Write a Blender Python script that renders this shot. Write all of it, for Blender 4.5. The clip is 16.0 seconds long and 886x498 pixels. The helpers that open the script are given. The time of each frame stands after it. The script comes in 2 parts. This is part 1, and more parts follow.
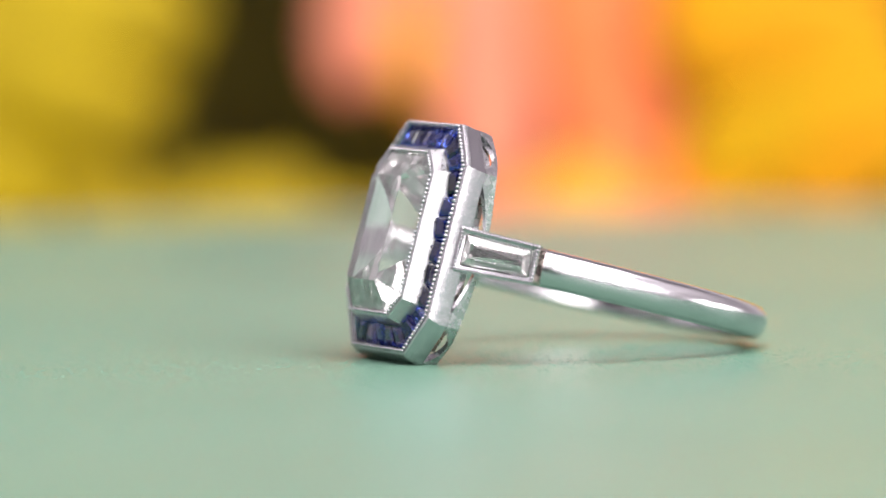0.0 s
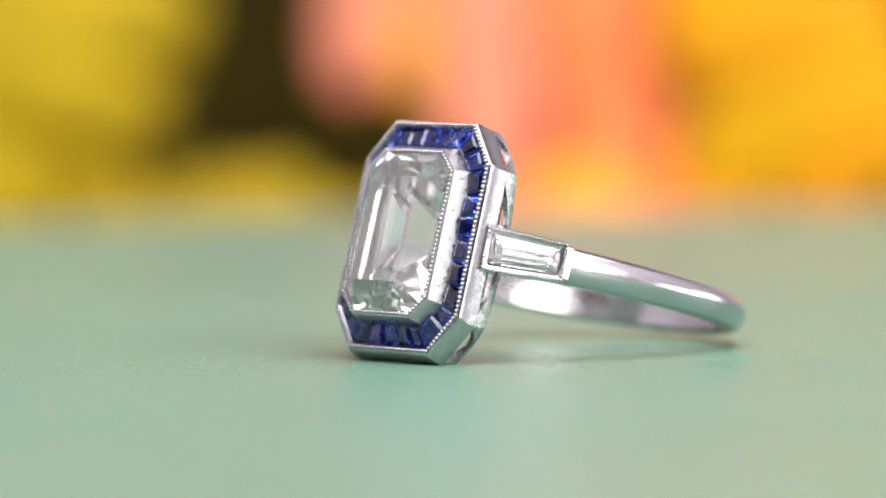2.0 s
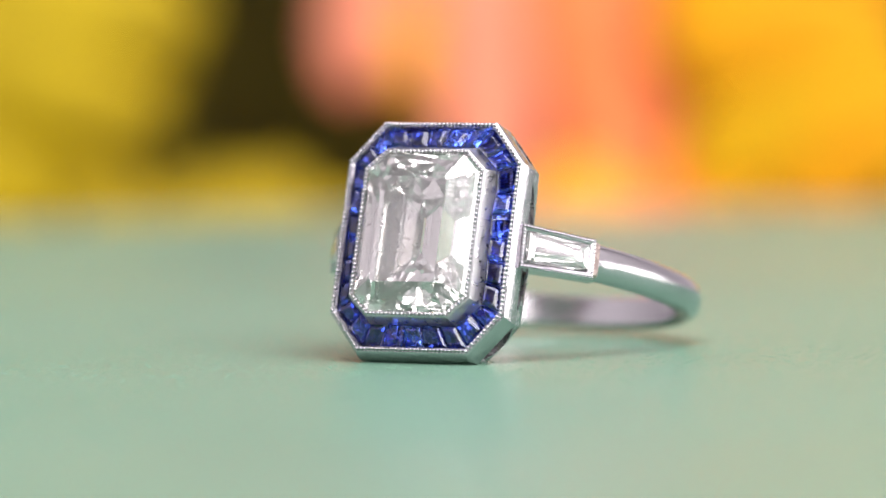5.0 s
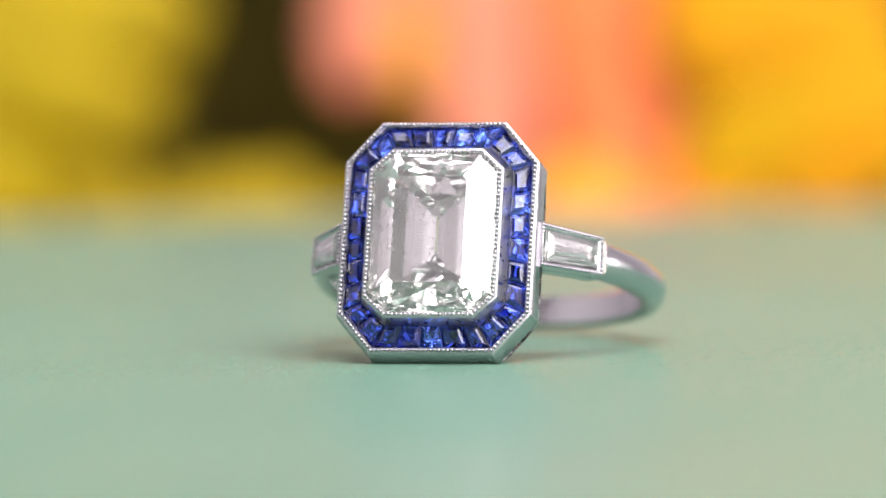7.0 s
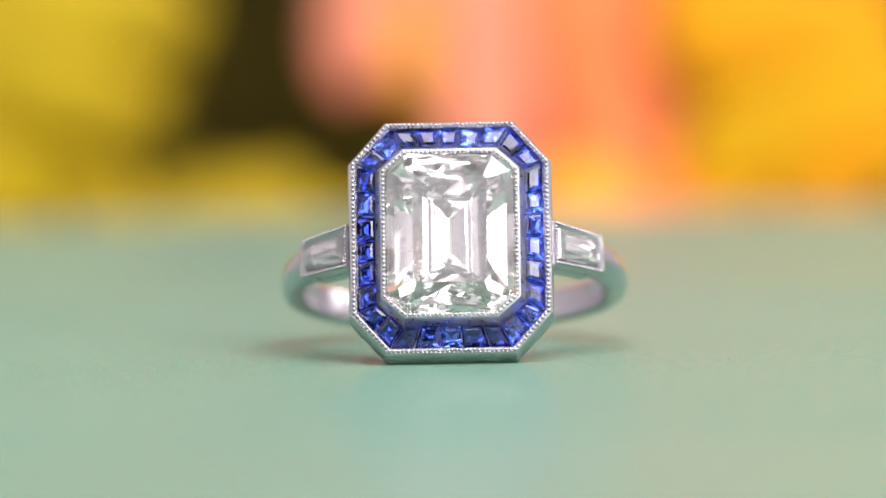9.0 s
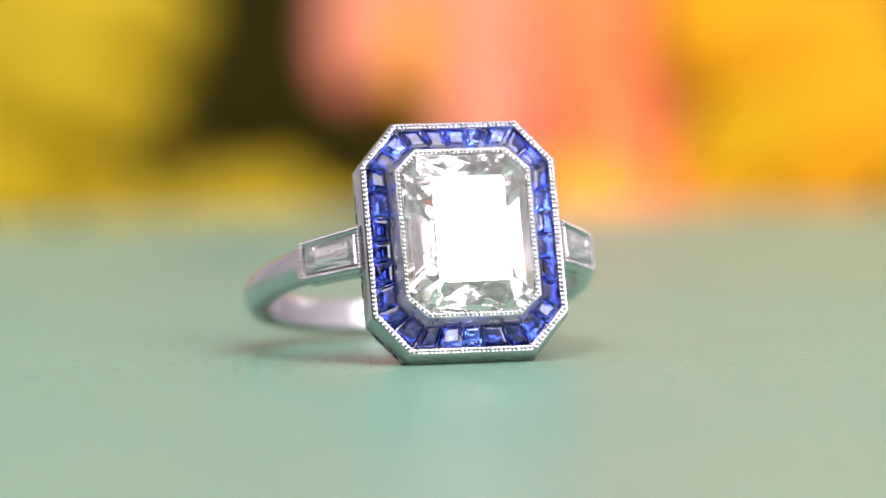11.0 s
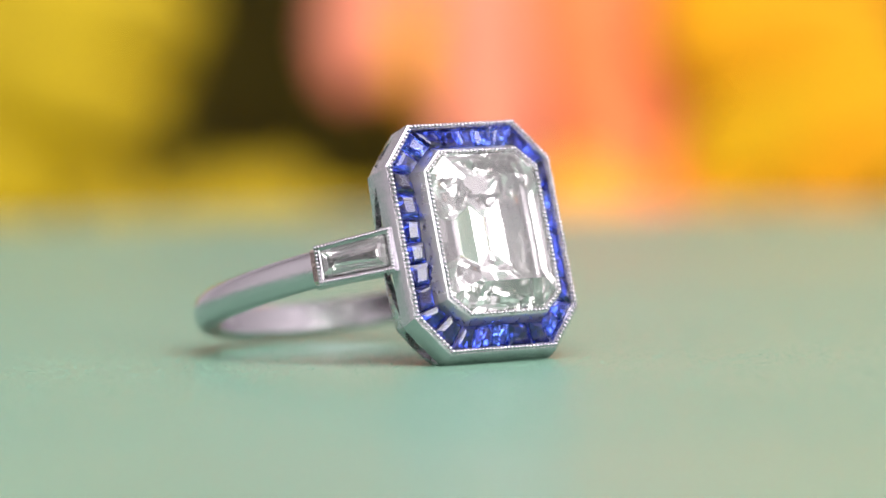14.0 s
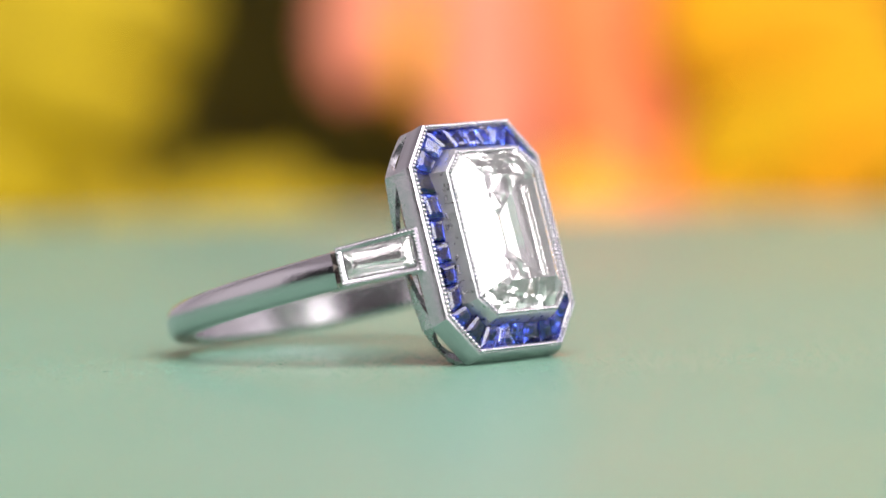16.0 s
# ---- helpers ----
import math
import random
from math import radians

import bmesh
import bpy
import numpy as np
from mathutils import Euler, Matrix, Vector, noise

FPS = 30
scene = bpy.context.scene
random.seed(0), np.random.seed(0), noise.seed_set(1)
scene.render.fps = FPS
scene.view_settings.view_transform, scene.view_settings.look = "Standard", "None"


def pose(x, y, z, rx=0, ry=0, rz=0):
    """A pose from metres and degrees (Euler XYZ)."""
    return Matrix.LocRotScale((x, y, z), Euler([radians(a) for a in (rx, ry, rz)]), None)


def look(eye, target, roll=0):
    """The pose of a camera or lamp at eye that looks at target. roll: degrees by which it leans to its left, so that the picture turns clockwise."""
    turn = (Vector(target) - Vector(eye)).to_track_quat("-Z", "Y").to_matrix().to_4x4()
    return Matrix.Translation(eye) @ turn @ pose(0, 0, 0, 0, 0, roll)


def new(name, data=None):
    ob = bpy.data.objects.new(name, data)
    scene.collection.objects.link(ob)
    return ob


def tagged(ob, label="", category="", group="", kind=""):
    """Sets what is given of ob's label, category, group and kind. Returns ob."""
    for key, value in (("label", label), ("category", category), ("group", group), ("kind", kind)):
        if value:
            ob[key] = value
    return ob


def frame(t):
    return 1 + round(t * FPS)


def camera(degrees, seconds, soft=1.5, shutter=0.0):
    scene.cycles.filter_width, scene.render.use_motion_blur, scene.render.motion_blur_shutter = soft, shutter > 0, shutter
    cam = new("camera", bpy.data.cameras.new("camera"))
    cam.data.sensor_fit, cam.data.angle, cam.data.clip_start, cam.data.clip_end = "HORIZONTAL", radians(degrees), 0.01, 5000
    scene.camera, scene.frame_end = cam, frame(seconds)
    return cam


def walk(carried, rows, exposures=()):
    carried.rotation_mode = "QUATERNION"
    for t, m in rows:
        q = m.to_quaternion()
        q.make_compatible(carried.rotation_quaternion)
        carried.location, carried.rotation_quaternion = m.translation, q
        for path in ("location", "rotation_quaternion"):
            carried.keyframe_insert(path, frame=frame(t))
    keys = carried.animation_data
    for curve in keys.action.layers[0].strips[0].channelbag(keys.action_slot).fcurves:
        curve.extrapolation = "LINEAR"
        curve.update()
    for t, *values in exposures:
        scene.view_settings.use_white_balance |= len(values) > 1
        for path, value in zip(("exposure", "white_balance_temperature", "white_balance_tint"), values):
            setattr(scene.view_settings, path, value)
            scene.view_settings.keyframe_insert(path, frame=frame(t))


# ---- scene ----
MM = 0.001
EYE = (-0.000803, -0.41243, 0.032758)
cam = camera(7.127, 16.0, soft=1.5)
cam.data.dof.use_dof = True
cam.data.dof.focus_distance = 0.409
cam.data.dof.aperture_fstop = 19.5
AIM = (EYE[0], EYE[1] + math.cos(radians(3.674)), EYE[2] - math.sin(radians(3.674)))
walk(cam, [(0.0, look(EYE, AIM, -1.092)), (16.0, look(EYE, AIM, -1.092))])
scene.view_settings.exposure = 0.08
scene.cycles.max_bounces, scene.cycles.glossy_bounces, scene.cycles.transmission_bounces = 24, 16, 20


def angle_at(t):
    """The turntable's turn in degrees: an even, slow spin."""
    return -0.968 + 7.265 * (t - 9.0)


# ---- light ----
world = bpy.data.worlds.new("world")
scene.world = world
world.use_nodes = True
world.node_tree.nodes["Background"].inputs[0].default_value = (0.9, 0.88, 0.92, 1)
world.node_tree.nodes["Background"].inputs[1].default_value = 0.05


def area(name, eye, target, sx, sy, watts, color):
    data = bpy.data.lights.new(name, "AREA")
    data.shape, data.size, data.size_y, data.energy, data.color = "RECTANGLE", sx, sy, watts, color
    ob = new(name, data)
    ob.matrix_world = look(eye, target)
    return ob


AZ, EL, DIST = radians(28), radians(22.6), 0.9
area("softbox_light", (DIST * math.sin(AZ) * math.cos(EL), -DIST * math.cos(AZ) * math.cos(EL), DIST * math.sin(EL)),
     (0, 0.0, 0.005), 0.58, 0.48, 5.9, (1.0, 0.985, 0.975))
area("side_softbox_light", (0.62, 0.02, 0.036), (0, 0.08, 0.02), 0.42, 0.07, 0.6, (1.0, 0.98, 0.96))
area("ceiling_light", (0.35, -0.72, 1.62), (0.35, -0.72, 0), 1.7, 1.5, 41.5, (1.0, 0.96, 0.98))


# ---- materials ----
def material(name, color, rough=0.5, metal=0.0, spec=0.5):
    m = bpy.data.materials.new(name)
    m.use_nodes = True
    b = m.node_tree.nodes["Principled BSDF"]
    b.inputs["Base Color"].default_value = (*color, 1)
    b.inputs["Roughness"].default_value = rough
    b.inputs["Metallic"].default_value = metal
    b.inputs["Specular IOR Level"].default_value = spec
    return m


def coords(m, scale=(1, 1, 1)):
    nt = m.node_tree
    tc = nt.nodes.new("ShaderNodeTexCoord")
    mp = nt.nodes.new("ShaderNodeMapping")
    mp.inputs["Scale"].default_value = scale
    nt.links.new(tc.outputs["Object"], mp.inputs["Vector"])
    return mp.outputs["Vector"]


def noise_tex(m, vec, scale, detail=4.0, rough=0.55):
    n = m.node_tree.nodes.new("ShaderNodeTexNoise")
    n.inputs["Scale"].default_value = scale
    n.inputs["Detail"].default_value = detail
    n.inputs["Roughness"].default_value = rough
    m.node_tree.links.new(vec, n.inputs["Vector"])
    return n.outputs["Fac"]


def ramp(m, fac, stops):
    r = m.node_tree.nodes.new("ShaderNodeValToRGB")
    els = r.color_ramp.elements
    while len(els) < len(stops):
        els.new(0.5)
    for e, (p, c) in zip(els, stops):
        e.position, e.color = p, (*c, 1)
    m.node_tree.links.new(fac, r.inputs["Fac"])
    return r.outputs["Color"]


def set_in(m, socket, out):
    m.node_tree.links.new(out, m.node_tree.nodes["Principled BSDF"].inputs[socket])


def bump(m, fac, strength, distance):
    b = m.node_tree.nodes.new("ShaderNodeBump")
    b.inputs["Strength"].default_value = strength
    b.inputs["Distance"].default_value = distance
    m.node_tree.links.new(fac, b.inputs["Height"])
    set_in(m, "Normal", b.outputs["Normal"])


def grey(a):
    return (a, a, a)


def metal_mat(name, color, rough, scuff=0.12, dents=0.0):
    m = material(name, color, rough, 1.0)
    v = coords(m)
    wear = noise_tex(m, v, 2200, 6, 0.7)
    set_in(m, "Roughness", ramp(m, wear, [(0.32, grey(rough * 0.5)), (0.72, grey(rough * 2.0))]))
    scratch = noise_tex(m, coords(m, (1, 3.0, 1)), 3000, 8, 0.78)
    bump(m, scratch, scuff, 0.00002)
    if dents:
        # shallow hand-worn waves under the fine scratches
        nt = m.node_tree
        wave = nt.nodes.new("ShaderNodeBump")
        wave.inputs["Strength"].default_value = dents
        wave.inputs["Distance"].default_value = 0.0003
        nt.links.new(noise_tex(m, v, 700, 3, 0.6), wave.inputs["Height"])
        fine = next(n for n in nt.nodes if n.type == "BUMP" and n != wave)
        nt.links.new(wave.outputs["Normal"], fine.inputs["Normal"])
    return m


PLATINUM = metal_mat("polished_platinum", (0.58, 0.56, 0.59), 0.13, 0.5, 0.08)
SATIN = metal_mat("worn_platinum", (0.55, 0.53, 0.55), 0.25)

FLANK = metal_mat("satin_platinum", (0.66, 0.645, 0.665), 0.32, 0.12)
SOLDER = metal_mat("warm_solder", (0.64, 0.53, 0.48), 0.2)
BRUSHED = metal_mat("brushed_platinum", (0.60, 0.585, 0.605), 0.21, 0.3)
BAND = metal_mat("scuffed_platinum", (0.60, 0.583, 0.605), 0.055, 0.5, 0.13)


def glass_mat(name, color, ior, rough=0.0, dust_haze=0.07):
    m = bpy.data.materials.new(name)
    m.use_nodes = True
    nt = m.node_tree
    nt.nodes.remove(nt.nodes["Principled BSDF"])
    g = nt.nodes.new("ShaderNodeBsdfGlass")
    g.inputs["Color"].default_value = (*color, 1)
    g.inputs["Roughness"].default_value = rough
    g.inputs["IOR"].default_value = ior
    # a thin film of dust and fine wear, also a pale haze lifting dark facets
    film, mix = nt.nodes.new("ShaderNodeBsdfDiffuse"), nt.nodes.new("ShaderNodeMixShader")
    film.inputs["Color"].default_value = (0.82, 0.82, 0.82, 1)
    specks = noise_tex(m, coords(m), 3000, 6, 0.75)
    amount = ramp(m, specks, [(0.35, grey(dust_haze * 0.5)), (0.62, grey(dust_haze)), (0.72, grey(dust_haze * 3.5))])
    nt.links.new(amount, mix.inputs["Fac"])
    nt.links.new(g.outputs["BSDF"], mix.inputs[1])
    nt.links.new(film.outputs["BSDF"], mix.inputs[2])
    nt.links.new(mix.outputs["Shader"], nt.nodes["Material Output"].inputs["Surface"])
    return m


DIAMOND = glass_mat("diamond", (0.99, 0.985, 0.982), 2.417)


def sapphire_mat(name, color):
    m = material(name, color, 0.06, 0, 0.2)
    b = m.node_tree.nodes["Principled BSDF"]
    b.inputs["Transmission Weight"].default_value = 1.0
    b.inputs["IOR"].default_value = 1.77
    return m


SAPPHIRES = [sapphire_mat("sapphire_" + n, c) for n, c in
             (("royal", (0.045, 0.085, 0.58)), ("deep", (0.018, 0.034, 0.30)), ("light", (0.09, 0.17, 0.82)))]


def paper_mat():
    m = material("green_paper", (0.18, 0.32, 0.235), 0.33, 0, 0.11)
    v = coords(m)
    big = noise_tex(m, v, 35, 4)
    fine = noise_tex(m, v, 1500, 6, 0.7)
    base = ramp(m, big, [(0.25, (0.162, 0.311, 0.226)), (0.8, (0.186, 0.338, 0.248))])
    specks = noise_tex(m, v, 620, 2, 0.5)
    dark = ramp(m, specks, [(0.0, grey(1.0)), (0.73, grey(1.0)), (0.78, grey(0.55))])
    mix = m.node_tree.nodes.new("ShaderNodeMix")
    mix.data_type, mix.blend_type = "RGBA", "MULTIPLY"
    mix.inputs["Factor"].default_value = 1.0
    m.node_tree.links.new(base, mix.inputs["A"])
    m.node_tree.links.new(dark, mix.inputs["B"])
    fibre = ramp(m, fine, [(0.32, grey(0.80)), (0.5, grey(1.0)), (0.68, (1.18, 1.13, 1.15))])
    mix2 = m.node_tree.nodes.new("ShaderNodeMix")
    mix2.data_type, mix2.blend_type = "RGBA", "MULTIPLY"
    mix2.inputs["Factor"].default_value = 1.0
    m.node_tree.links.new(mix.outputs["Result"], mix2.inputs["A"])
    m.node_tree.links.new(fibre, mix2.inputs["B"])
    set_in(m, "Base Color", mix2.outputs["Result"])
    set_in(m, "Roughness", ramp(m, fine, [(0.3, grey(0.25)), (0.7, grey(0.40))]))
    bump(m, fine, 0.6, 0.0003)
    return m


PAPER = paper_mat()


def mottled(name, a, b, scale, rough=0.6, spec=0.2):
    m = material(name, a, rough, 0, spec)
    n = noise_tex(m, coords(m), scale, 5)
    set_in(m, "Base Color", ramp(m, n, [(0.3, a), (0.7, b)]))
    bump(m, n, 0.25, 0.0006)
    return m


WALL = mottled("mauve_plaster", (0.76, 0.73, 0.76), (0.81, 0.78, 0.80), 6, 0.9, 0.2)
UNSEEN_CLOTH = mottled("charcoal_cloth", (0.022, 0.020, 0.022), (0.04, 0.037, 0.04), 40, 0.95, 0.1)
WOOD = mottled("grey_laminate", (0.22, 0.22, 0.215), (0.27, 0.265, 0.26), 30, 0.5)
BLACK = mottled("black_plastic", (0.012, 0.012, 0.013), (0.02, 0.02, 0.022), 300, 0.5)
BASE_PLASTIC = mottled("white_plastic", (0.72, 0.72, 0.72), (0.78, 0.78, 0.78), 60, 0.4)
YELLOW = mottled("yellow_petal", (0.80, 0.43, 0.006), (0.88, 0.51, 0.010), 120)
# yellow petal with the shade on the left blooms put into its colour
SHADED_YELLOW = mottled("shaded_yellow_petal", (0.34, 0.235, 0.002), (0.50, 0.355, 0.004), 90)
GOLD = mottled("gold_petal", (0.86, 0.36, 0.005), (0.91, 0.43, 0.008), 120)
SALMON = mottled("salmon_petal", (0.92, 0.20, 0.055), (0.94, 0.27, 0.09), 120)
PINK = mottled("pink_petal", (0.93, 0.27, 0.15), (0.95, 0.34, 0.205), 120)
ORANGE = mottled("orange_petal", (0.93, 0.38, 0.025), (0.95, 0.46, 0.04), 120)
HEART = mottled("flower_heart", (0.16, 0.08, 0.015), (0.35, 0.20, 0.03), 400)
STEM = mottled("green_stem", (0.07, 0.13, 0.03), (0.11, 0.18, 0.05), 200)
OLIVE = mottled("olive_leaf", (0.085, 0.064, 0.005), (0.15, 0.112, 0.008), 90, 0.75, 0.15)
# very dark, so that the gaps between the blooms look shaded
GAP_LEAF = mottled("gap_shade_leaf", (0.045, 0.036, 0.005), (0.12, 0.094, 0.009), 90, 0.75, 0.15)


# ---- mesh helpers: millimetres in, metres out ----
def part(name, bm, mat, parent=None, label="", smooth=None, m=None):
    bm.transform(Matrix.Scale(MM, 4))
    bmesh.ops.recalc_face_normals(bm, faces=bm.faces)
    data = bpy.data.meshes.new(name)
    if smooth is not None:
        for f in bm.faces:
            f.smooth = True
        for e in bm.edges:
            if len(e.link_faces) != 2 or e.calc_face_angle(0) > radians(smooth):
                e.smooth = False
    bm.to_mesh(data)
    bm.free()
    data.materials.append(mat)
    ob = new(name, data)
    if parent is not None:
        ob.parent = parent
    if m is not None:
        ob.matrix_basis = m
    if label:
        tagged(ob, label)
    return ob


def again(ob, parent, m):
    o = new(ob.name, ob.data)
    o.parent, o.matrix_basis = parent, m
    return o


def loft(bm, rings, loop=False, caps=True):
    """Rings of equally many points, skinned; loop joins the last to the first."""
    vs = [[bm.verts.new(p) for p in ring] for ring in rings]
    n = len(vs[0])
    pairs = list(zip(vs, vs[1:])) + ([(vs[-1], vs[0])] if loop else [])
    for a, b in pairs:
        for i in range(n):
            j = (i + 1) % n
            bm.faces.new((a[i], a[j], b[j], b[i]))
    if caps and not loop:
        bm.faces.new(vs[0][::-1])
        bm.faces.new(vs[-1])
    return vs


def octagon(w, h, cu, cv, d=0.0):
    """Corners of a cut-corner rectangle, counter-clockwise, grown by d."""
    k = cv * w + cu * (h - cv) + d * math.hypot(cu, cv)
    W, H = w + d, h + d
    y = min((k - cv * W) / cu, H - 0.012)
    x = min((k - cu * H) / cv, W - 0.012)
    return [(W, -y), (W, y), (x, H), (-x, H), (-W, y), (-W, -y), (-x, -H), (x, -H)]


def rounded(points, times=2):
    """Cuts the corners of a closed outline into a soft bend."""
    for k in range(times):
        out = []
        for i, p in enumerate(points):
            q = points[(i + 1) % len(points)]
            cut = 0.25 if k else min(0.25, 0.7 / math.dist(p, q))
            out += [tuple(a + (b - a) * f for a, b in zip(p, q)) for f in (cut, 1 - cut)]
        points = out
    return points


def flat(points, w):
    return [(x, y, w) for x, y in points]


def soften(bm, width, seg=2, angle=18):
    es = [e for e in bm.edges if len(e.link_faces) == 2 and e.calc_face_angle(0) > radians(angle)]
    bmesh.ops.bevel(bm, geom=es, offset=width, segments=seg, affect="EDGES", profile=0.5, clamp_overlap=True)


def beads(bm, loop_points, pitch, r, rng):
    """Small round grains in a row along a closed line."""
    n = len(loop_points)
    for i in range(n):
        a, b = Vector(loop_points[i]), Vector(loop_points[(i + 1) % n])
        k = max(1, round((b - a).length / pitch))
        for j in range(k):
            p = a.lerp(b, j / k)
            q = r * rng.uniform(0.9, 1.08)
            p += Vector((rng.uniform(-1, 1), rng.uniform(-1, 1), rng.uniform(-1, 1))) * r * 0.08
            bmesh.ops.create_icosphere(bm, subdivisions=2, radius=q, matrix=Matrix.Translation(p))


def box_bm(x0, x1, y0, y1, z0, z1):
    bm = bmesh.new()
    loft(bm, [[(x0, y0, z), (x1, y0, z), (x1, y1, z), (x0, y1, z)] for z in (z0, z1)])
    return bm


# ---- the room ----
def slab(name, x0, x1, y0, y1, z0, z1, mat, label):
    return tagged(part(name, box_bm(x0, x1, y0, y1, z0, z1), mat), label, name.split("_")[0], kind="structure")


FLOOR_Z = -810
slab("floor", -1500, 1500, -1700, 1500, FLOOR_Z - 50, FLOOR_Z, WOOD, "grey laminate floor of the studio room")
slab("wall_north", -1500, 1500, 1400, 1500, FLOOR_Z, 1690, WALL, "plain mauve-white plaster wall behind the flowers")
slab("wall_south", -1500, 1500, -1700, -1600, FLOOR_Z, 1690, WALL, "plain mauve-white plaster wall behind the camera")
slab("wall_east", 1400, 1500, -1600, 1400, FLOOR_Z, 1690, WALL, "plain mauve-white plaster side wall")
slab("wall_west", -1500, -1400, -1600, 1400, FLOOR_Z, 1690, WALL, "plain mauve-white plaster side wall")
slab("ceiling", -1500, 1500, -1700, 1500, 1690, 1750, WALL, "plain mauve-white ceiling")


def make_unseen_drape():
    """Dark pleated cloth added unseen round the corner behind the camera, mirrored in the band."""
    path = [Vector((-60, -1560)), Vector((-1360, -1560)), Vector((-1360, -1000))]
    rows = []
    run = 0.0
    for a, b in zip(path, path[1:]):
        d = (b - a).normalized()
        side = Vector((-d.y, d.x))
        n = int((b - a).length / 12)
        for k in range(n):
            f = run + 12 * k
            p = a + d * 12 * k + side * (11 * math.sin(f / 14) + 5 * math.sin(f / 37 + 1))
            q = p + side * 2.5
            rows.append([(p.x, p.y, FLOOR_Z + 8), (p.x, p.y, 820), (q.x, q.y, 820), (q.x, q.y, FLOOR_Z + 8)])
        run += 12 * n
    bm = bmesh.new()
    loft(bm, rows)
    tagged(part("curtain", bm, UNSEEN_CLOTH, smooth=50), "unseen dark pleated cloth added in the corner of the room, mirrored in the band", "curtain")


make_unseen_drape()

TABLE_Z = -58
PAPER_Z = -0.00009


def make_table():
    t = tagged(new("table"), "grey laminate table that carries turntable and flowers", "table")
    t.location = (0, 0.1, FLOOR_Z * MM)
    top = TABLE_Z - FLOOR_Z
    bm = box_bm(-600, 600, -380, 420, top - 30, top)
    soften(bm, 3)
    part("tabletop", bm, WOOD, t)
    for x in (-550, 550):
        for y in (-330, 370):
            bm = box_bm(x - 25, x + 25, y - 25, y + 25, 0, top - 30)
            part("leg", bm, WOOD, t)


make_table()


def circle(r, n, z):
    return [(r * math.cos(2 * math.pi * i / n), r * math.sin(2 * math.pi * i / n), z) for i in range(n)]


def make_turntable():
    t = tagged(new("turntable"), "round display turntable covered with pale green paper", "turntable")
    bm = bmesh.new()
    loft(bm, [circle(r, 160, z) for r, z in ((144.4, -4), (145, -3.5), (145, -0.5), (144.6, 0))])
    part("paper_cover", bm, PAPER, t, "pale green matt paper disc", smooth=40)
    # raised fibres of the paper, too many to count
    rs = np.random.RandomState(5)
    n = 26000
    rad, ang = 58 * np.sqrt(rs.rand(n)), rs.rand(n) * 2 * np.pi
    px, py = rad * np.cos(ang), rad * np.sin(ang)
    size, tall = rs.uniform(0.05, 0.2, n), rs.uniform(0.012, 0.058, n)
    long, turn = rs.uniform(0.7, 2.2, n), rs.rand(n) * np.pi
    verts, faces = [], []
    for i in range(n):
        c, d = math.cos(turn[i]), math.sin(turn[i])
        base = len(verts)
        for k in range(6):
            u, v = size[i] * long[i] * math.cos(k * math.pi / 3), size[i] * math.sin(k * math.pi / 3)
            verts.append(((px[i] + u * c - v * d) * MM, (py[i] + u * d + v * c) * MM, -0.002 * MM))
        verts.append((px[i] * MM, py[i] * MM, tall[i] * MM))
        faces += [(base + k, base + (k + 1) % 6, base + 6) for k in range(6)]
    data = bpy.data.meshes.new("paper_grain")
    data.from_pydata(verts, [], faces)
    data.materials.append(PAPER)
    fib = new("paper_grain", data)
    fib.parent = t
    tagged(fib, "fine raised fibres of the green paper", kind="stuff")
    bm = bmesh.new()
    loft(bm, [circle(r, 96, z) for r, z in ((120, TABLE_Z), (122, TABLE_Z + 2), (122, -12), (140, -9), (140, -4))])
    part("base", bm, BASE_PLASTIC, t, "white plastic turntable base", smooth=30)
    return t


turntable = make_turntable()


# ---- the camera that films, seen only as a dark reflection in the polished metal ----
def make_film_camera():
    c = tagged(new("film_camera"), "black camera body with a short lens facing the ring", "camera")
    c.location = (EYE[0], EYE[1] - 0.012, EYE[2])
    bm = box_bm(-70, 70, -112, -40, -48, 48)
    soften(bm, 6, 3)
    part("body", bm, BLACK, c, smooth=30)
    bm = box_bm(-26, 26, -108, -44, 46, 68)
    soften(bm, 6, 3)
    part("viewfinder", bm, BLACK, c, smooth=30)
    bm = bmesh.new()
    n = 64
    rows = [[(r * math.cos(2 * math.pi * i / n), y, r * math.sin(2 * math.pi * i / n)) for i in range(n)]
            for r, y in ((22, -42), (38, -42), (38, -20), (36, -2), (34, 0), (29, 0), (27, -8), (22, -30))]
    loft(bm, rows, loop=True)
    part("lens_barrel", bm, BLACK, c, "black ribbed lens barrel", smooth=30)
    t = tagged(new("tripod"), "black metal tripod standing on the floor under the camera", "tripod")
    t.location = (EYE[0], EYE[1] - 0.088, FLOOR_Z * MM)
    top = EYE[2] / MM - 48 - FLOOR_Z
    bm = bmesh.new()
    loft(bm, [[(r * math.cos(a), r * math.sin(a), z) for a in [k * math.pi / 12 for k in range(24)]] for r, z in ((14, 420), (14, top - 22), (30, top - 20), (30, top))])
    part("column", bm, BLACK, t, smooth=30)
    for k in range(3):
        a = radians(90 + 120 * k + 180)
        bm = bmesh.new()
        foot, head = Vector((330 * math.cos(a), 330 * math.sin(a), 0)), Vector((16 * math.cos(a), 16 * math.sin(a), 560))
        loft(bm, [[(p.x + 12 * math.cos(q), p.y + 12 * math.sin(q), p.z) for q in [j * math.pi / 6 for j in range(12)]] for p in (foot, head)])
        part("leg", bm, BLACK, t, smooth=40)


make_film_camera()

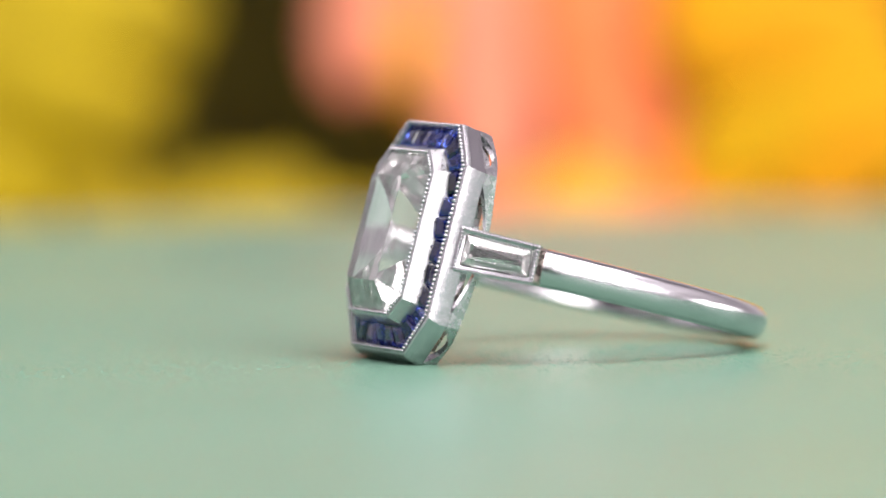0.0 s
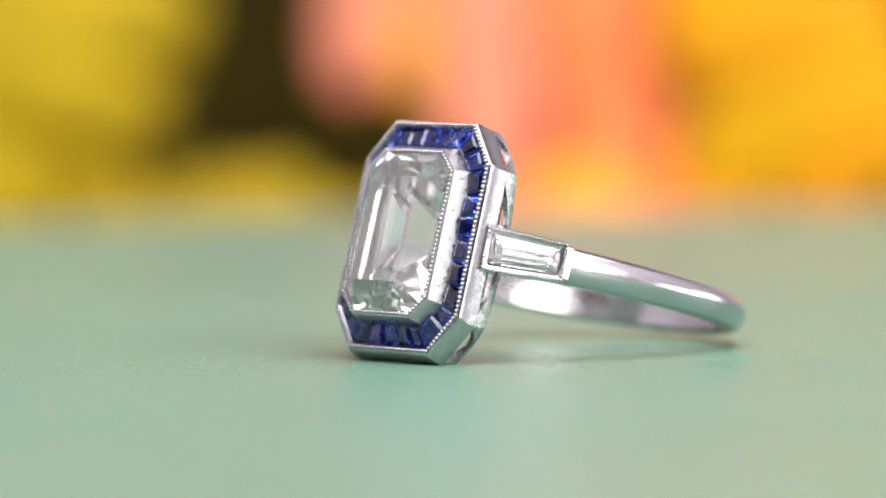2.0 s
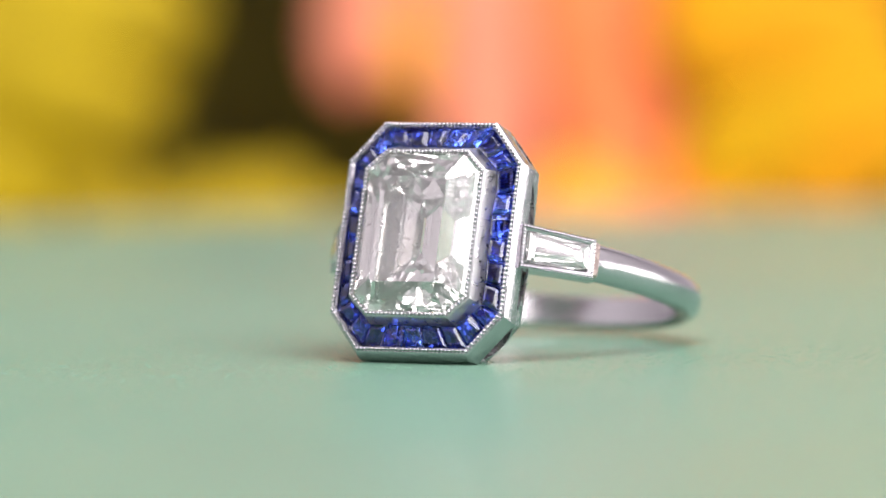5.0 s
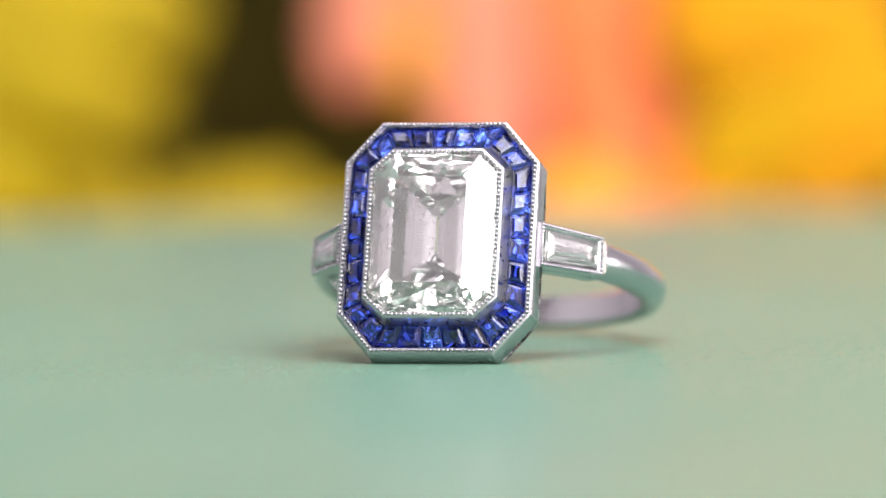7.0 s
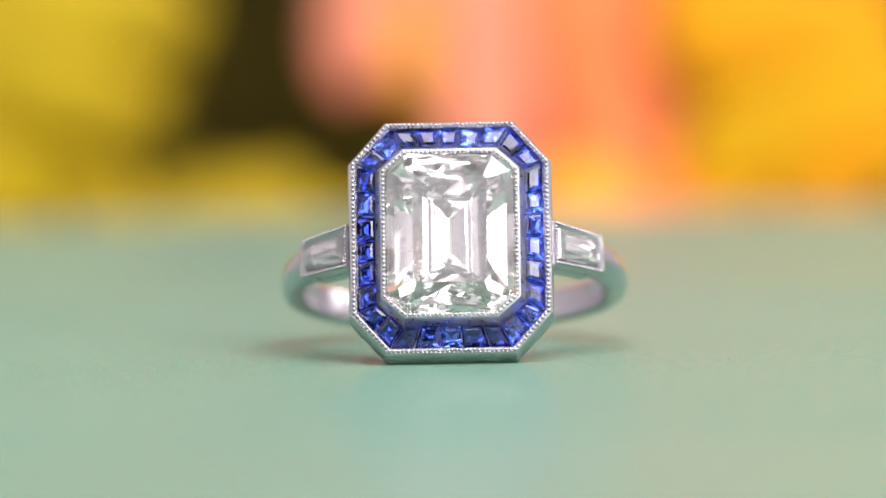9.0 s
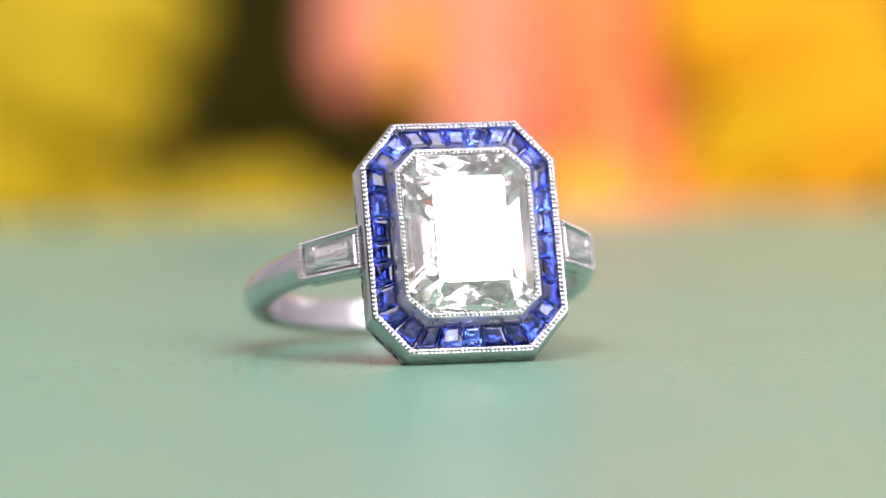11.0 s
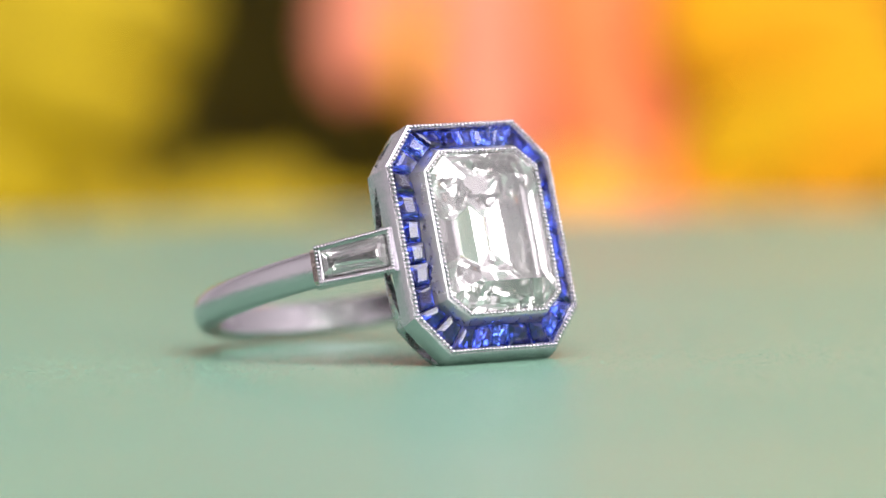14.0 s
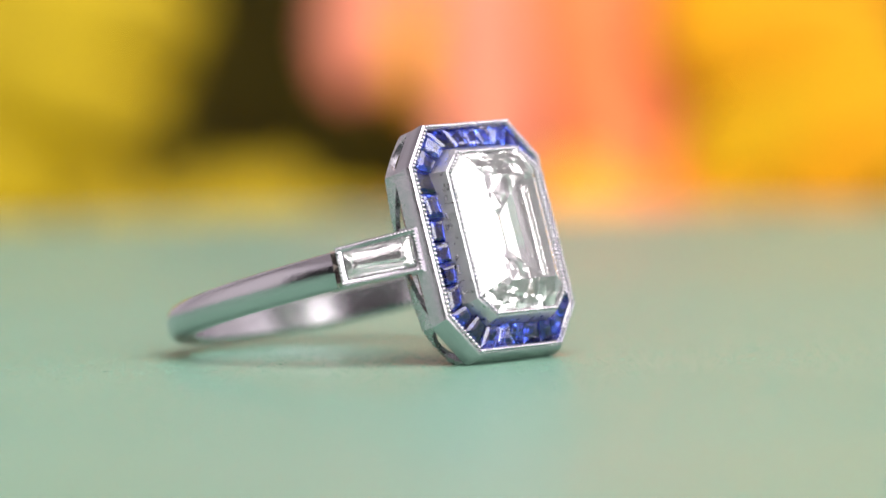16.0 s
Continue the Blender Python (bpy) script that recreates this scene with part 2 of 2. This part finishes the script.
# ---- the ring ----
# face frame: x across the face, y up along it, z out of it
PHI = radians(16.65)
FACE = Matrix(((1, 0, 0, 0), (0, math.sin(PHI), -math.cos(PHI), 0), (0, math.cos(PHI), math.sin(PHI), 7.184 * MM), (0, 0, 0, 1)))
RIM = (5.6, 6.672, 1.988, 2.241)
CUP = (3.837, 4.80, 1.208, 1.091)
CUP_TOP = 1.1


def make_halo(ring, rng):
    bm = bmesh.new()
    profile = [(-0.17, -1.0), (-0.17, -0.16), (-0.13, -0.115), (0.10, -0.115), (0.20, -0.19), (0.265, -0.38), (0.295, -0.62),
               (0.305, -0.88), (0.305, -1.12), (0.30, -1.38), (0.24, -1.42), (-0.35, -1.42), (-0.35, -1.0)]
    loft(bm, [[(x, y - (0.24 * min(1, -w) if d > 0 else 0), w) for x, y in octagon(*RIM, d)] for d, w in profile], loop=True)
    soften(bm, 0.05)
    part("outer_bezel", bm, PLATINUM, ring, "polished platinum eight-sided outer bezel", smooth=25, m=FACE)
    bm = bmesh.new()
    beads(bm, flat(octagon(*RIM, 0.0), -0.025), 0.262, 0.122, rng)
    tagged(part("outer_milgrain", bm, PLATINUM, ring, "row of tiny platinum beads", smooth=60, m=FACE), kind="stuff")
    bm = bmesh.new()
    loft(bm, [flat(octagon(*p, d), w) for p, d, w in ((CUP, 0.1, -1.0), (RIM, -0.3, -1.0), (RIM, -0.3, -1.15), (CUP, 0.1, -1.15))], loop=True)
    part("stone_seat", bm, SATIN, ring, "platinum channel floor under the sapphires", m=FACE)
    bm = bmesh.new()
    loft(bm, [flat(octagon(*RIM, d), w) for d, w in ((-0.30, -1.3), (-0.42, -2.1), (-0.62, -2.1), (-0.6, -1.3))], loop=True)
    part("gallery_liner", bm, SATIN, ring, "inner wall behind the pierced openings", m=FACE)
    # pierced gallery behind the bezel: on every side a thin rail bows back and leaves a lens-shaped opening
    for i in range(8):
        bow = 0.16 if i % 2 else 0.46 if i % 4 == 0 else 0.22
        rows = []
        for k in range(25):
            f = k / 24
            lens = math.sin(math.pi * min(1.0, max(0.0, (f - 0.09) / 0.82))) ** 0.7
            back = -2.26 - bow * math.sin(math.pi * f)
            front = -1.40 + (back + 0.24 + 1.40) * lens
            row = []
            for g, inset in ((0.0, 0.0), (0.35, 0.0), (0.7, 0.0), (0.93, 0.02), (1.0, 0.09), (1.0, 0.40), (0.0, 0.40)):
                w = front + (back - front) * g
                o = octagon(*RIM, 0.295 - 0.24 * max(0.0, (-w - 1.4) / 1.2) ** 2.2 - inset)
                p = Vector(o[i]).lerp(Vector(o[(i + 1) % 8]), f)
                row.append((p.x, p.y - 0.24, w))
            rows.append(row)
        bm = bmesh.new()
        loft(bm, rows)
        part("gallery_rail", bm, BRUSHED, ring, "bowed platinum gallery rail under a lens-shaped opening", smooth=35, m=FACE)
    for sx in (-1, 1):
        bm = box_bm(sx * 5.75 - 0.2, sx * 5.75 + 0.2, -1.6, 1.2, -1.80, -1.42)
        part("gallery_post", bm, PLATINUM, ring, m=FACE)


def step_gem(rings):
    bm = bmesh.new()
    loft(bm, rings)
    return bm


def quad_ring(q, s, w):
    """A four-cornered outline pulled in by s on every side."""
    c = [sum(p[i] for p in q) / 4 for i in (0, 1)]
    out = []
    n = len(q)
    for i in range(n):
        p, a, b = Vector(q[i]), Vector(q[i - 1]), Vector(q[(i + 1) % n])
        e1, e2 = (a - p).normalized(), (b - p).normalized()
        sn = max(0.35, abs(e1.x * e2.y - e1.y * e2.x))
        d = (e1 + e2) * (s / sn)
        lim = (Vector(c) - p).length * 0.92
        if d.length > lim:
            d = d.normalized() * lim
        out.append((p.x + d.x, p.y + d.y, w))
    return out


def make_sapphires(ring, rng):
    outer = octagon(*RIM, -0.19)
    inner = octagon(*CUP, 0.46)
    counts = [6, 2, 5, 2, 6, 2, 5, 2]
    for i in range(8):
        a, b = Vector(outer[i]), Vector(outer[(i + 1) % 8])
        c, d = Vector(inner[i]), Vector(inner[(i + 1) % 8])
        cuts = [0.0]
        for j in range(counts[i]):
            cuts.append(cuts[-1] + rng.uniform(0.88, 1.12))
        cuts = [x / cuts[-1] for x in cuts]
        for j in range(counts[i]):
            s0, s1 = cuts[j], cuts[j + 1]
            quad = [a.lerp(b, s0), a.lerp(b, s1), c.lerp(d, s1), c.lerp(d, s0)]
            quad = [p[:2] for p in quad_ring([tuple(p) for p in quad], 0.03, 0)]
            t = -0.16 + rng.uniform(-0.05, 0.05)
            rings = [quad_ring(quad, s, w) for s, w in
                     ((0.54, t - 0.82), (0.40, t - 0.66), (0.19, t - 0.42), (0.0, t - 0.20), (0.0, t - 0.16), (0.15, t - 0.02), (0.28, t + 0.05))]
            # the stones lean outward: each rises towards the diamond
            edge = (b - a).normalized()
            rings = [[(x, y, w + 0.34 * max(0.0, edge.x * (y - a.y) - edge.y * (x - a.x))) for x, y, w in r] for r in rings]
            bm = step_gem(rings)
            tilt = Matrix.Rotation(rng.uniform(-0.2, 0.2), 4, "X") @ Matrix.Rotation(rng.uniform(-0.2, 0.2), 4, "Y")
            mid = sum((Vector((*p, t)) for p in quad), Vector()) / 4
            bm.transform(Matrix.Translation(mid) @ tilt @ Matrix.Translation(-mid))
            part("sapphire", bm, SAPPHIRES[rng.choice((0, 0, 1, 1, 1, 2))], ring, "square step-cut blue sapphire", m=FACE)


def make_cup(ring, rng):
    bm = bmesh.new()
    profile = [(-0.14, -0.9), (-0.14, 0.86), (-0.11, CUP_TOP - 0.12), (0.10, CUP_TOP - 0.12), (0.18, CUP_TOP - 0.17), (0.50, -0.1), (0.51, -0.9)]
    loft(bm, [flat(octagon(*CUP, d), w) for d, w in profile], loop=True)
    soften(bm, 0.035)
    part("inner_bezel", bm, FLANK, ring, "raised polished platinum bezel round the diamond", smooth=25, m=FACE)
    bm = bmesh.new()
    beads(bm, flat(octagon(*CUP, 0.0), CUP_TOP - 0.03), 0.258, 0.115, rng)
    tagged(part("inner_milgrain", bm, PLATINUM, ring, "row of tiny platinum beads", smooth=60, m=FACE), kind="stuff")
    # emerald-cut stone: stepped crown, girdle, stepped pavilion down to a keel
    g = CUP_TOP - 0.14
    stone = (CUP[0] - 0.05, CUP[1] - 0.05, CUP[2], 1.09)
    rings = []
    steps = ((-3.72, g - 3.96), (-3.2, g - 3.51), (-2.5, g - 2.89), (-1.35, g - 1.80), (-0.62, g - 0.88), (0.0, g - 0.1), (0.0, g),
             (-0.26, g + 0.18), (-1.64, g + 1.06))
    for k, (d, w) in enumerate(steps):
        o = octagon(*stone, d)
        pts = []
        for i in range(8):
            a, b = Vector(o[i]), Vector(o[(i + 1) % 8])
            cuts = {0: 1, 4: 1, 2: 2, 6: 2}.get(i, 1)
            for j in range(cuts):
                f = (j + (0.36 * (-1) ** k if j and k < 5 else 0)) / cuts
                p = a.lerp(b, f)
                ease = 0.035 * (-1) ** (j + k) if 0 < k < 5 and cuts > 1 and j else 0.0
                jit = 0.03 if k < 5 and j else 0.003
                pts.append((p.x * (1 - ease) + rng.uniform(-jit, jit), p.y * (1 - ease) + rng.uniform(-jit, jit), w + rng.uniform(-jit, jit) * (k < 5)))
        rings.append(pts)
    part("centre_diamond", step_gem(rings), DIAMOND, ring, "large clear emerald-cut diamond", m=FACE)


def make_shoulder(ring, s, rng):
    """A baguette diamond in a milgrained box beside the head; s is +1 or -1."""
    a = Vector((6.10, -0.26, -0.72))
    b = Vector((8.811, -0.153, -4.527))
    along = (b - a).normalized()
    out = Vector((0, 1, 0)).cross(along).normalized() * -1
    up = out.cross(along).normalized()
    up = up if up.y > 0 else -up
    L = (b - a).length
    m = Matrix((along, up, out)).transposed().to_4x4()
    m.translation = a
    mirror = Matrix.Diagonal((s, 1, 1, 1))

    def rect(d, w):
        h0, h1 = 1.24 + d, 1.10 + d
        i = max(0.0, -d)
        return [(i, -h0, w), (L + d, -h1, w), (L + d, h1, w), (i, h0, w)]

    bm = bmesh.new()
    loft(bm, [rect(d, w) for d, w in ((-0.33, -0.9), (-0.33, -0.2), (-0.30, -0.17), (-0.16, -0.1), (0.0, -0.05), (0.05, -0.1), (0.06, -0.7), (-0.08, -1.25), (-0.33, -1.25))], loop=True)
    soften(bm, 0.03)
    bm.transform(mirror @ m)
    box = part("shoulder_setting", bm, PLATINUM, ring, "platinum box setting with a baguette diamond", smooth=25, m=FACE)
    bm = bmesh.new()
    beads(bm, rect(-0.08, -0.03), 0.215, 0.088, rng)
    bm.transform(mirror @ m)
    o = part("milgrain", bm, PLATINUM, box, "row of tiny platinum beads", smooth=60)
    tagged(o, kind="stuff")
    bm = bmesh.new()
    rings = []
    for d, w in ((-1.04, -1.02), (-0.84, -0.80), (-0.58, -0.48), (-0.33, -0.16), (-0.33, -0.10), (-0.42, 0.0), (-0.76, 0.13)):
        h0, h1 = 1.24 + d, 1.10 + d
        rings.append([(-d + 0.02, -h0, w), (L + d, -h1, w), (L + d, h1, w), (-d + 0.02, h0, w)])
    loft(bm, rings)
    bm.transform(mirror @ m)
    part("baguette_diamond", bm, DIAMOND, box, "clear baguette-cut diamond")
    bm = bmesh.new()
    loft(bm, [[(L + 0.02, -h, w0), (L + 0.36, -h * 0.98, w0 - 0.03), (L + 0.36, h * 0.98, w0 - 0.03), (L + 0.02, h, w0)] for h, w0 in ((0.86, -1.2), (1.06, -0.9), (1.07, -0.45), (0.9, -0.16))])
    soften(bm, 0.06)
    bm.transform(mirror @ m)
    part("collar", bm, SOLDER, box, "dull solder collar between setting and band", smooth=30)
    bm = bmesh.new()
    loft(bm, [rect(-0.2, w) for w in (-1.2, -1.05)])
    bm.transform(mirror @ m)
    part("back_plate", bm, SATIN, box, "platinum plate under the baguette")


def make_shank(ring):
    """A domed band, thick at the shoulders, from one baguette round to the other."""
    bm = bmesh.new()
    rings = []
    n = 120
    a0 = 47.0
    for i in range(n + 1):
        deg = a0 + (360 - 2 * a0) * i / n
        al = radians(deg)
        fold = deg if deg <= 180 else 360 - deg
        k = max(0.0, (90 - fold) / (90 - a0))
        r = 10.33 + 1.3 * k ** 1.9
        f = (fold - a0) / (180 - a0)
        v = -0.17 + 0.50 * min(1.0, f * 1.1)
        half = 1.10 - 0.13 * f
        thick = 1.45 - 0.2 * k
        c = Vector((math.sin(al), 0, math.cos(al)))
        ring_pts = []
        for x, y in ((0.0, -0.78), (0.12, -0.94), (0.42, -1.0), (0.66, -0.93), (0.85, -0.72), (0.96, -0.38), (1.0, 0.0),
                     (0.96, 0.38), (0.85, 0.72), (0.66, 0.93), (0.42, 1.0), (0.12, 0.94), (0.0, 0.78), (0.03, 0.0)):
            rr = r - thick + thick * x
            ring_pts.append((c.x * rr, v + half * y, -12.597 + c.z * rr))
        rings.append(ring_pts)
    loft(bm, rings)
    return part("shank", bm, BAND, ring, "plain polished domed platinum band", smooth=45, m=FACE)


def make_bridge(ring, s):
    """The inner end of the band, under a shoulder setting and on to the head."""
    bm = bmesh.new()
    rings = []
    for i in range(19):
        al = radians(27 + 24 * i / 18)
        c = Vector((s * math.sin(al), 0, math.cos(al)))
        rows = []
        for x, y in ((0.0, -0.8), (0.15, -0.97), (0.85, -0.97), (1.0, -0.8), (1.0, 0.8), (0.85, 0.97), (0.15, 0.97), (0.0, 0.8)):
            rr = 9.35 + 1.25 * x
            rows.append((c.x * rr, -0.2 + 1.02 * y, -12.597 + c.z * rr))
        rings.append(rows)
    loft(bm, rings)
    part("band_bridge", bm, PLATINUM, ring, "platinum band end under the shoulder setting", smooth=40, m=FACE)


def make_ring():
    rng = random.Random(7)
    ring = tagged(new("ring"), "platinum ring with emerald-cut diamond in sapphire halo, lying on green paper", "ring")
    make_halo(ring, rng)
    make_cup(ring, rng)
    make_sapphires(ring, rng)
    make_shank(ring)
    for s in (1, -1):
        make_shoulder(ring, s, rng)
        make_bridge(ring, s)
    return ring


ring = make_ring()


# ---- the flowers behind ----
def petal_mesh(length, width, r0=4.0, cup=0.12, droop=0.10):
    """A long tongue-shaped petal along +x, in the xz plane's front (-y), with thickness."""
    bm = bmesh.new()
    rows = []
    N = 12
    for i in range(N + 1):
        f = i / N
        w = width * 0.5 * (0.30 + 0.70 * math.sin(min(1, f * 1.5 + 0.05) * math.pi / 2)) * math.sqrt(max(0.02, 1 - max(0, (f - 0.72) / 0.29) ** 2.2))
        x = r0 + f * (length - r0)
        bow = droop * length * f * f
        front = [(x, -2.0 + bow - cup * w * (1 - (2 * j / 6 - 1) ** 2) * 1.5 + 0.35 * math.cos(j * math.pi) * f, (2 * j / 6 - 1) * w) for j in range(7)]
        back = [(px, py + 0.5, pz) for px, py, pz in front[::-1]]
        rows.append(front + back)
    loft(bm, rows)
    return bm


def make_flower(name, label, at, face, length, width, count, mats, rng, start=0.0, heart_r=8.0, lengths={}):
    """A daisy-like bloom: two rings of petals, a heart and a stem; face is the point it looks towards."""
    fl = tagged(new(name), label, "flower", group="flowers behind the ring")
    eye, tgt = Vector(at) * MM, Vector(face) * MM
    d = (tgt - eye).normalized()
    x = Vector((0, 0, 1)).cross(-d).normalized() * -1
    z = x.cross(-d) * -1
    z = z if z.z > 0 else -z
    x = (-d).cross(z)
    m = Matrix((x, -d, z)).transposed().to_4x4()
    m.translation = eye
    fl.matrix_basis = m
    first = {}
    for layer in (0, 1):
        for i in range(count):
            mat = mats[layer][i % len(mats[layer])]
            key = (layer, mat.name)
            a = start + 360 * (i + 0.5 * layer) / count
            k = 1.0 if layer == 0 else 0.93
            tip = rng.uniform(0.94, 1.06) * lengths.get(i, 1.0)
            basis = Matrix.Translation((0, layer * 2.2 * MM, 0)) @ Matrix.Rotation(-radians(a + rng.uniform(-2, 2)), 4, "Y") @ Matrix.Rotation(rng.uniform(-0.05, 0.09), 4, "Z") @ Matrix.Diagonal((tip * k, 1, rng.uniform(0.92, 1.06), 1))
            if key not in first:
                first[key] = part("petal", petal_mesh(length, width), mat, fl, smooth=60, m=basis)
            else:
                again(first[key], fl, basis)
    bm = bmesh.new()
    bmesh.ops.create_uvsphere(bm, u_segments=28, v_segments=14, radius=heart_r)
    for v in bm.verts:
        v.co = Vector((v.co.x, v.co.y * 0.45 - 1.5, v.co.z)) * (1 + 0.06 * math.sin(v.co.x * 9) * math.sin(v.co.z * 9))
    part("heart", bm, HEART, fl, "brown flower heart", smooth=60)
    # the stem runs back and down onto the table
    end = m.inverted() @ Vector((at[0] * MM * 1.1, at[1] * MM + 0.07, (TABLE_Z + 2.2) * MM)) / MM
    p0, p1, p2 = Vector((0, 1, 0)), Vector((0, 26, 0)), end
    bm = bmesh.new()
    rows = []
    for i in range(15):
        f = i / 14
        p = p0 * (1 - f) ** 2 + p1 * 2 * f * (1 - f) + p2 * f * f
        t = ((p1 - p0) * (1 - f) + (p2 - p1) * f).normalized()
        u = t.cross(Vector((1, 0, 0.01))).normalized()
        w = t.cross(u)
        rows.append([p + (u * math.cos(q) + w * math.sin(q)) * 2.2 for q in [k * math.pi / 5 for k in range(10)]])
    loft(bm, rows)
    part("stem", bm, STEM, fl, "green flower stem", smooth=60)
    return fl


def make_flowers():
    rng = random.Random(3)
    make_flower("gerbera", "salmon-pink gerbera with long tongue petals, behind the turntable", (7.1, 226, 45.5), (7.1, -200, 190), 51, 11.0, 22,
                [[PINK, SALMON, SALMON], [ORANGE]], rng, start=-94.6, lengths={0: 1.05, 1: 1.07, 21: 0.865, 20: 0.5, 19: 0.45, 18: 0.45})
    make_flower("yellow_daisy", "yellow daisy-like flower behind the turntable, shade put into its petal colour", (-50, 206, 12), (-30, -300, 20), 28, 8.5, 18, [[SHADED_YELLOW], [SHADED_YELLOW]], rng, 5)
    make_flower("yellow_daisy", "yellow daisy-like flower low behind the turntable, shade put into its petal colour", (-19, 200, -22.8), (-15, -300, 90), 25, 8.5, 18, [[SHADED_YELLOW], [SHADED_YELLOW]], rng, 0)
    make_flower("yellow_daisy", "golden yellow daisy-like flower behind the turntable", (47, 206, 14), (37, -300, 20), 30, 10, 18, [[YELLOW, GOLD], [GOLD]], rng, 9)
    make_flower("yellow_daisy", "golden yellow daisy-like flower low behind the turntable", (37, 205, -25), (32, -300, 40), 29, 9.5, 18, [[GOLD, YELLOW], [GOLD]], rng, 2)
    make_flower("orange_daisy", "orange daisy-like flower low behind the turntable", (9, 203, -25), (9, -300, 40), 25, 9.0, 18, [[ORANGE, SALMON], [ORANGE]], rng, 4)


make_flowers()


def make_gap_foliage():
    """Dark leaves added to close the gaps between the blooms, in place of shade."""
    rng = random.Random(11)
    plant = tagged(new("gap_leaves"), "dark leaves added behind the flowers in place of the shade in their gaps", "plant")
    plant.location = (0, 0.285, TABLE_Z * MM)
    first = None
    for i in range(34):
        x = -95 + 190 * (i % 17) / 16 + rng.uniform(-4, 4)
        basis = pose(x * 0.75 * MM, (rng.uniform(0, 14) + 16 * (i // 17)) * MM, (0 if i < 17 else 40) * MM, rng.uniform(-8, 8), -90 + rng.uniform(-14, 14), rng.uniform(-20, 20))
        if first is None:
            first = part("leaf", petal_mesh(105, 30, 0.0, 0.1, 0.05), GAP_LEAF, plant, smooth=60, m=basis)
        else:
            again(first, plant, basis)
    for i in range(17):
        x = (-95 + 190 * i / 16) * 0.75
        bm = bmesh.new()
        loft(bm, [[(x + 1.6 * math.cos(q), 22 + 1.6 * math.sin(q), z) for q in [k * math.pi / 4 for k in range(8)]] for z in (0, 60)])
        part("stem", bm, STEM, plant, smooth=60)


make_gap_foliage()


def make_filler_sprig():
    """A low sprig of small olive leaves, added before the blooms to darken their foot."""
    rng = random.Random(23)
    sprig = tagged(new("filler_sprig"), "low sprig of small olive leaves added before the blooms to darken their foot", "plant")
    sprig.location = (0, 0.186, TABLE_Z * MM)
    first = None
    for i in range(46):
        x = -48 + 96 * (i + rng.uniform(-0.3, 0.3)) / 45
        tall = 54.5 + (1.8 if x < -26 or x > 30 else -1.5) + rng.uniform(-2.5, 1.5)
        basis = pose(x * MM, rng.uniform(-4, 4) * MM, 0, rng.uniform(-8, 8), -90 + rng.uniform(-9, 9), rng.uniform(-30, 30)) @ Matrix.Diagonal((tall / 56, 1, 1, 1))
        if first is None:
            first = part("leaf", petal_mesh(56, 7, 0.0, 0.1, 0.05), OLIVE, sprig, smooth=60, m=basis)
        else:
            again(first, sprig, basis)


make_filler_sprig()


# ---- movement ----
def motions():
    times = [0.5 * i for i in range(33)]
    walk(turntable, [(t, pose(0, 0, PAPER_Z, 0, 0, angle_at(t))) for t in times])
    walk(ring, [(t, pose(0, 0, 0, 0, 0, angle_at(t)) @ pose(-0.000309, -0.003133, 0)) for t in times])


motions()
